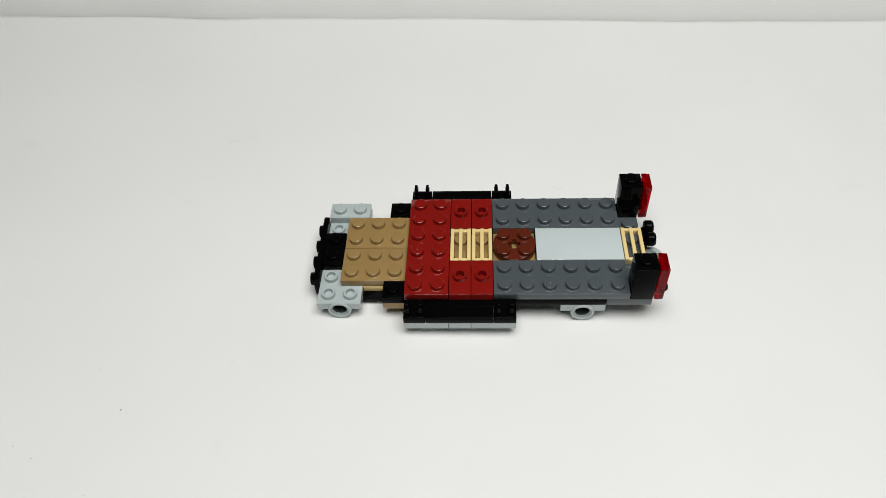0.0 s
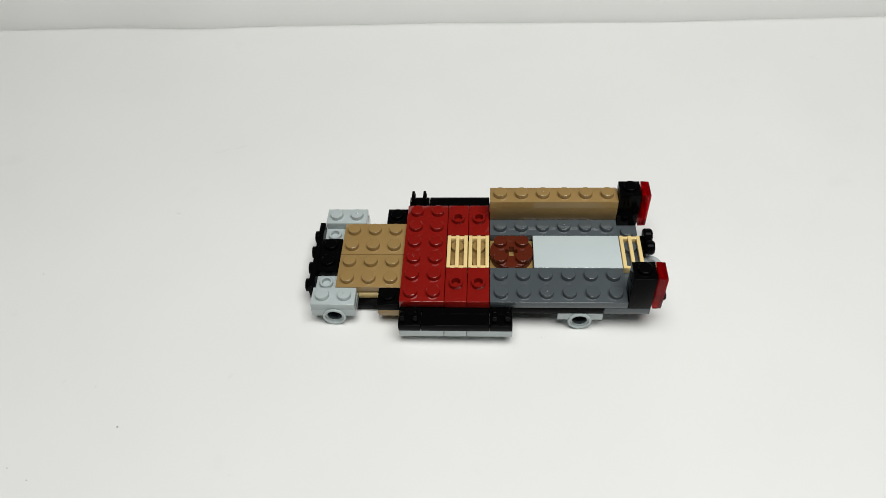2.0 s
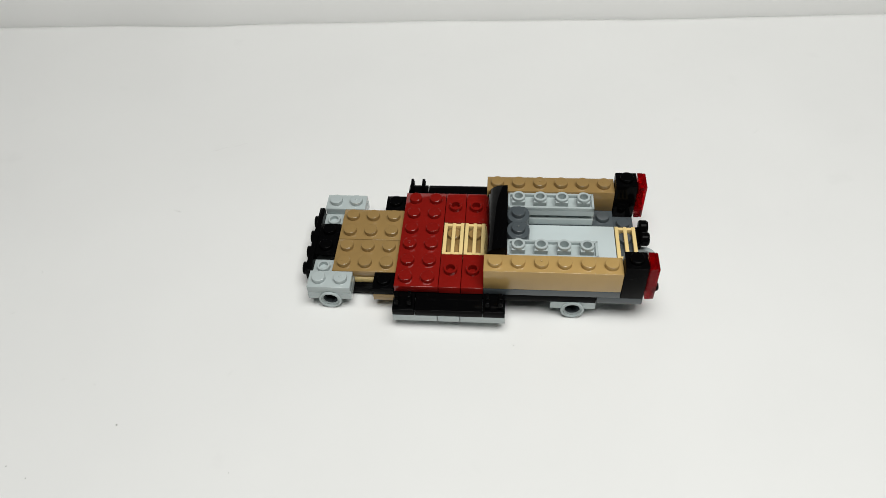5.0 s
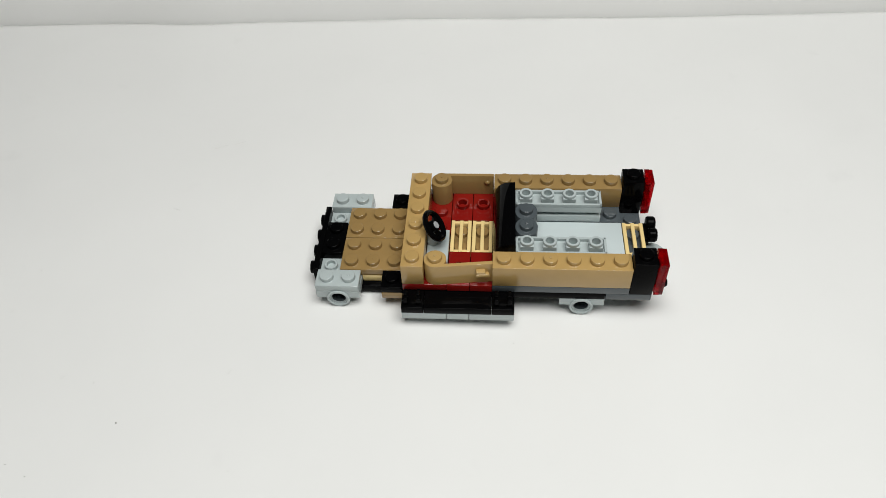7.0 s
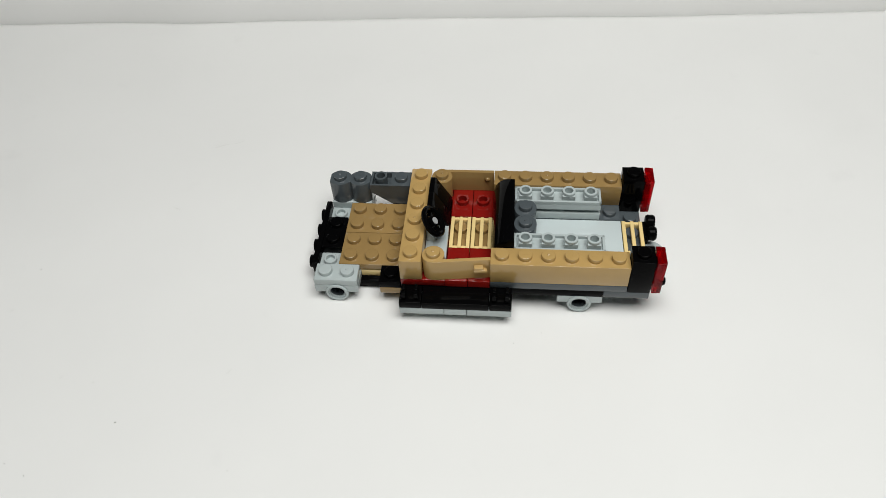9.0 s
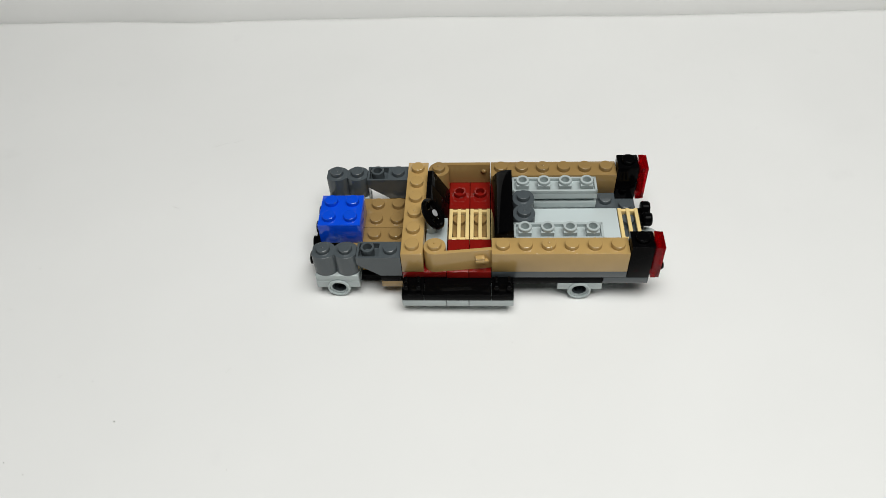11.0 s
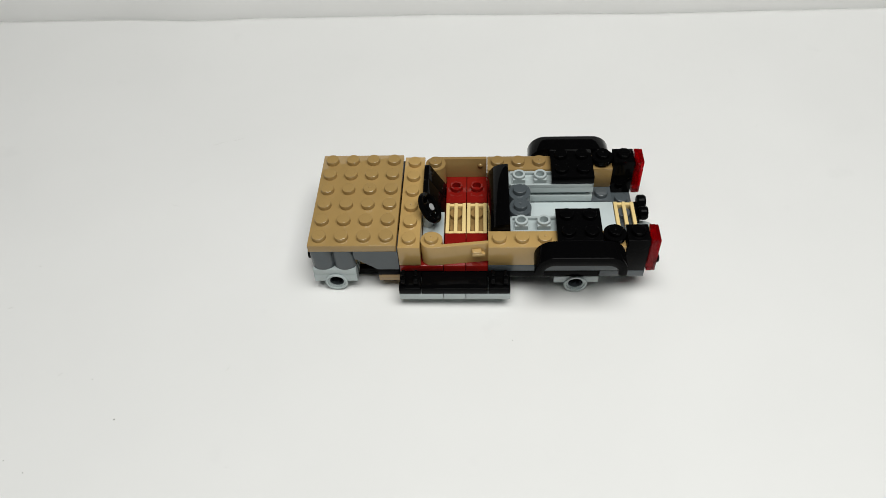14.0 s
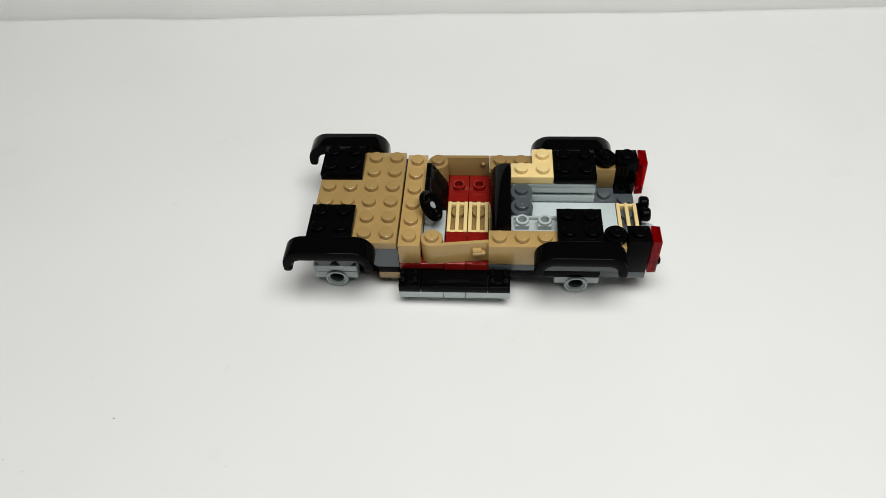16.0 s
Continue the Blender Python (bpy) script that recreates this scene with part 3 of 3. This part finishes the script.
for k in range(3):
    spoke = bmesh.ops.create_cube(bm, size=1.0)["verts"]
    for v in spoke:
        v.co = Matrix.Rotation(radians(90 + 120 * k), 3, "Z") @ Vector((v.co.x * 4.4 + 2.8, v.co.y * 2.3, v.co.z * 0.9 - 0.2))
lathe(bm, 0, 0, -1.0, [(0, 0), (2.4, 0), (2.4, 1.5), (1.9, 1.75), (0, 1.75)], 20)
bmesh.ops.transform(bm, matrix=tilt, verts=bm.verts)
part("steering_wheel", bm, BLACK, gear, "black three-spoke steering wheel")
bm = bmesh.new()
lathe(bm, 0, 0, 0.7, [(0, 0.35), (1.35, 0.35), (1.4, 0.1), (1.4, 0)], 20)
bmesh.ops.transform(bm, matrix=tilt, verts=bm.verts)
part("hub_cap", bm, SILVER, gear, "pale grey hub end of the column")
bm = bmesh.new()
lathe(bm, 10.0, 17.8, 3.2, [(2.1, 0), (1.9, 3.5), (1.5, 6.8), (0, 7.4)], 20)
part("column", bm, GREY, gear, "light grey steering column")
add(6.967, gear)

for y in (24.0, 32.0):
    bm = bmesh.new()
    outline_solid(bm, [(8.1, 0.05), (15.9, 0.05), (15.9, 2.6), (10.3, 12.5), (9.9, 12.8), (8.1, 12.8)], [], y + SEAM, y + 8 - SEAM, 0.2)
    add(7.667, part("dashboard", bm, BLACK, car, "black sloping dashboard piece"))

add(8.267, part("wing_slope", inverted_slope(-2, 5, -2.0, 7.6), DARK, car, "dark grey inverted slope brick"))
add(8.967, part("column_brick", palisade(-4, 5, "x", -2.0, 7.6), DARK, car, "dark grey brick of two round columns"))
add(9.600, part("wing_slope", inverted_slope(-2, 0, -2.0, 7.6), DARK, car, "dark grey inverted slope brick"))
add(10.267, part("column_brick", palisade(-4, 0, "x", -2.0, 7.6), DARK, car, "dark grey brick of two round columns"))
add(10.900, part("engine_brick", plate(-4, -2, 2, 4, -2.0, 7.6, grid(-4, -2, 2, 4)), BLUE, car, "bright blue two by two brick"))
add(11.567, part("hood_plate", plate(-4, -0.04, 0, 6, 7.6, 10.8, grid(-4, 0, 0, 6), (-1.5, 3.5)), HOOD, car, "dark tan four by six hood plate"))

for t, y in ((12.067, 5.5), (12.767, 0.5)):
    bm = bmesh.new()
    lathe(bm, 76.0, y * P, 9.6, [(0, 0.05), (2.6, 0.05), (2.7, 1.1), (3.9, 1.3), (4.0, 1.5), (4.0, 3.0), (3.85, 3.2), (0, 3.2)], 32)
    stud(bm, 76.0, y * P, 12.8)
    nub(bm, 76.0, y * P, 12.8)
    add(t, part("round_plate", bm, BLACK, car, "black round one by one plate"))

add(13.467, part("fender", fender(8, 6, 1, 12.8), BLACK, car, "glossy black arched mudguard"))
add(13.967, part("fender", fender(8, 0, -1, 12.8), BLACK, car, "glossy black arched mudguard"))
add(14.667, part("fender", fender(-3, 6, 1, 14.0), BLACK, car, "glossy black arched mudguard"))
add(15.267, part("fender", fender(-3, 0, -1, 14.0), BLACK, car, "glossy black arched mudguard"))
bm = bmesh.new()
g = SEAM
outline_solid(bm, [(40 + g, 32 + g), (56 - g, 32 + g), (56 - g, 48 - g), (48 + g, 48 - g), (48 + g, 40 - g), (40 + g, 40 - g)], [], 9.62, 12.8, 0.2, plane="xy")
add(15.967, part("corner_plate", with_studs(bm, 12.8, solid=[(5.5, 4.5), (6.5, 4.5), (6.5, 5.5)]), CREAM, car, "light tan corner plate"))


# ---------- dust on the sheet ----------
def speck(x, y, r):
    bm = bmesh.new()
    bmesh.ops.create_icosphere(bm, subdivisions=2, radius=1.0)
    for v in bm.verts:
        k = 1 + 0.25 * noise.noise(v.co * 2.0 + Vector((x, y, 0)))
        v.co = Vector((v.co.x * r * k, v.co.y * r * 0.9 * k, v.co.z * r * 0.5 * k + r * 0.4)) * MM
    me = bpy.data.meshes.new("dust_speck")
    bm.to_mesh(me)
    bm.free()
    me.materials.append(SPECK)
    ob = tagged(new("dust_speck", me), "tiny dark grey dust speck on white card", "dust", "dust specks")
    ob.location = (x * MM, y * MM, 0)


def fibre(x, y, length, turn, name="fibre", label="short pale grey fibre on white card", thick=0.07):
    data = bpy.data.curves.new(name, "CURVE")
    data.dimensions, data.bevel_depth, data.bevel_resolution = "3D", thick * MM, 1
    s = data.splines.new("POLY")
    s.points.add(6)
    for i, p in enumerate(s.points):
        u = i / 6 - 0.5
        p.co = (u * length * MM, 0.25 * math.sin(u * 5) * MM, (thick + 0.01) * MM, 1)
    data.materials.append(FIBRE)
    ob = tagged(new(name, data), label, name)
    ob.matrix_basis = pose(x * MM, y * MM, 0, 0, 0, turn)


for x, y, r in ((-94.27, -39.93, 0.30), (38.8, -11.8, 0.14), (49.0, -7.6, 0.1), (-118, -58, 0.18), (-96.5, -70, 0.14),
                (-106.3, -24.3, 0.16), (-54.0, -57.6, 0.15), (-125.7, -53.8, 0.2), (-142.5, 27.5, 0.18)):
    speck(x, y, r)
for x, y, a, b in ((-60.1, -21.1, 2.2, 40), (-118, -22, 1.6, 25), (-146.5, 7.5, 1.4, 5), (-96.7, 59.5, 3.2, -32), (156.8, 101.9, 3.0, 28), (60.4, 68.6, 4.0, -16)):
    fibre(x, y, a, b)
for x, y, a, b in ((-85.5, 98.9, 6.5, 18), (-77.2, 101.4, 5.0, 17)):
    fibre(x, y, a, b, "scuff", "faint grey scuff line on white card", 0.045)
fibre(238.0, 195.6, 16.0, 0, "crease", "thin crease near the edge of the white card")


# ---------- what moves: the car is nudged, and pieces come on from the desk behind the camera ----------
def motions():
    walk(car, held([(t, car_pose(k)) for t, c, k in STEPS]))
    for i, (t, ob) in enumerate(LATER):
        home = pose(ob["foot_x"], ob["foot_y"], ob["foot_z"])
        x, y = (-130 + 52 * (i % 7)) * MM, (-215 - 56 * (i // 7)) * MM
        wait = pose(x, y, 0.0003 - 0.0182 * x, 0, 1.042, 0)
        walk(ob, [(0.0, wait), (t - TICK, wait), (t, home), (END, home)])


motions()
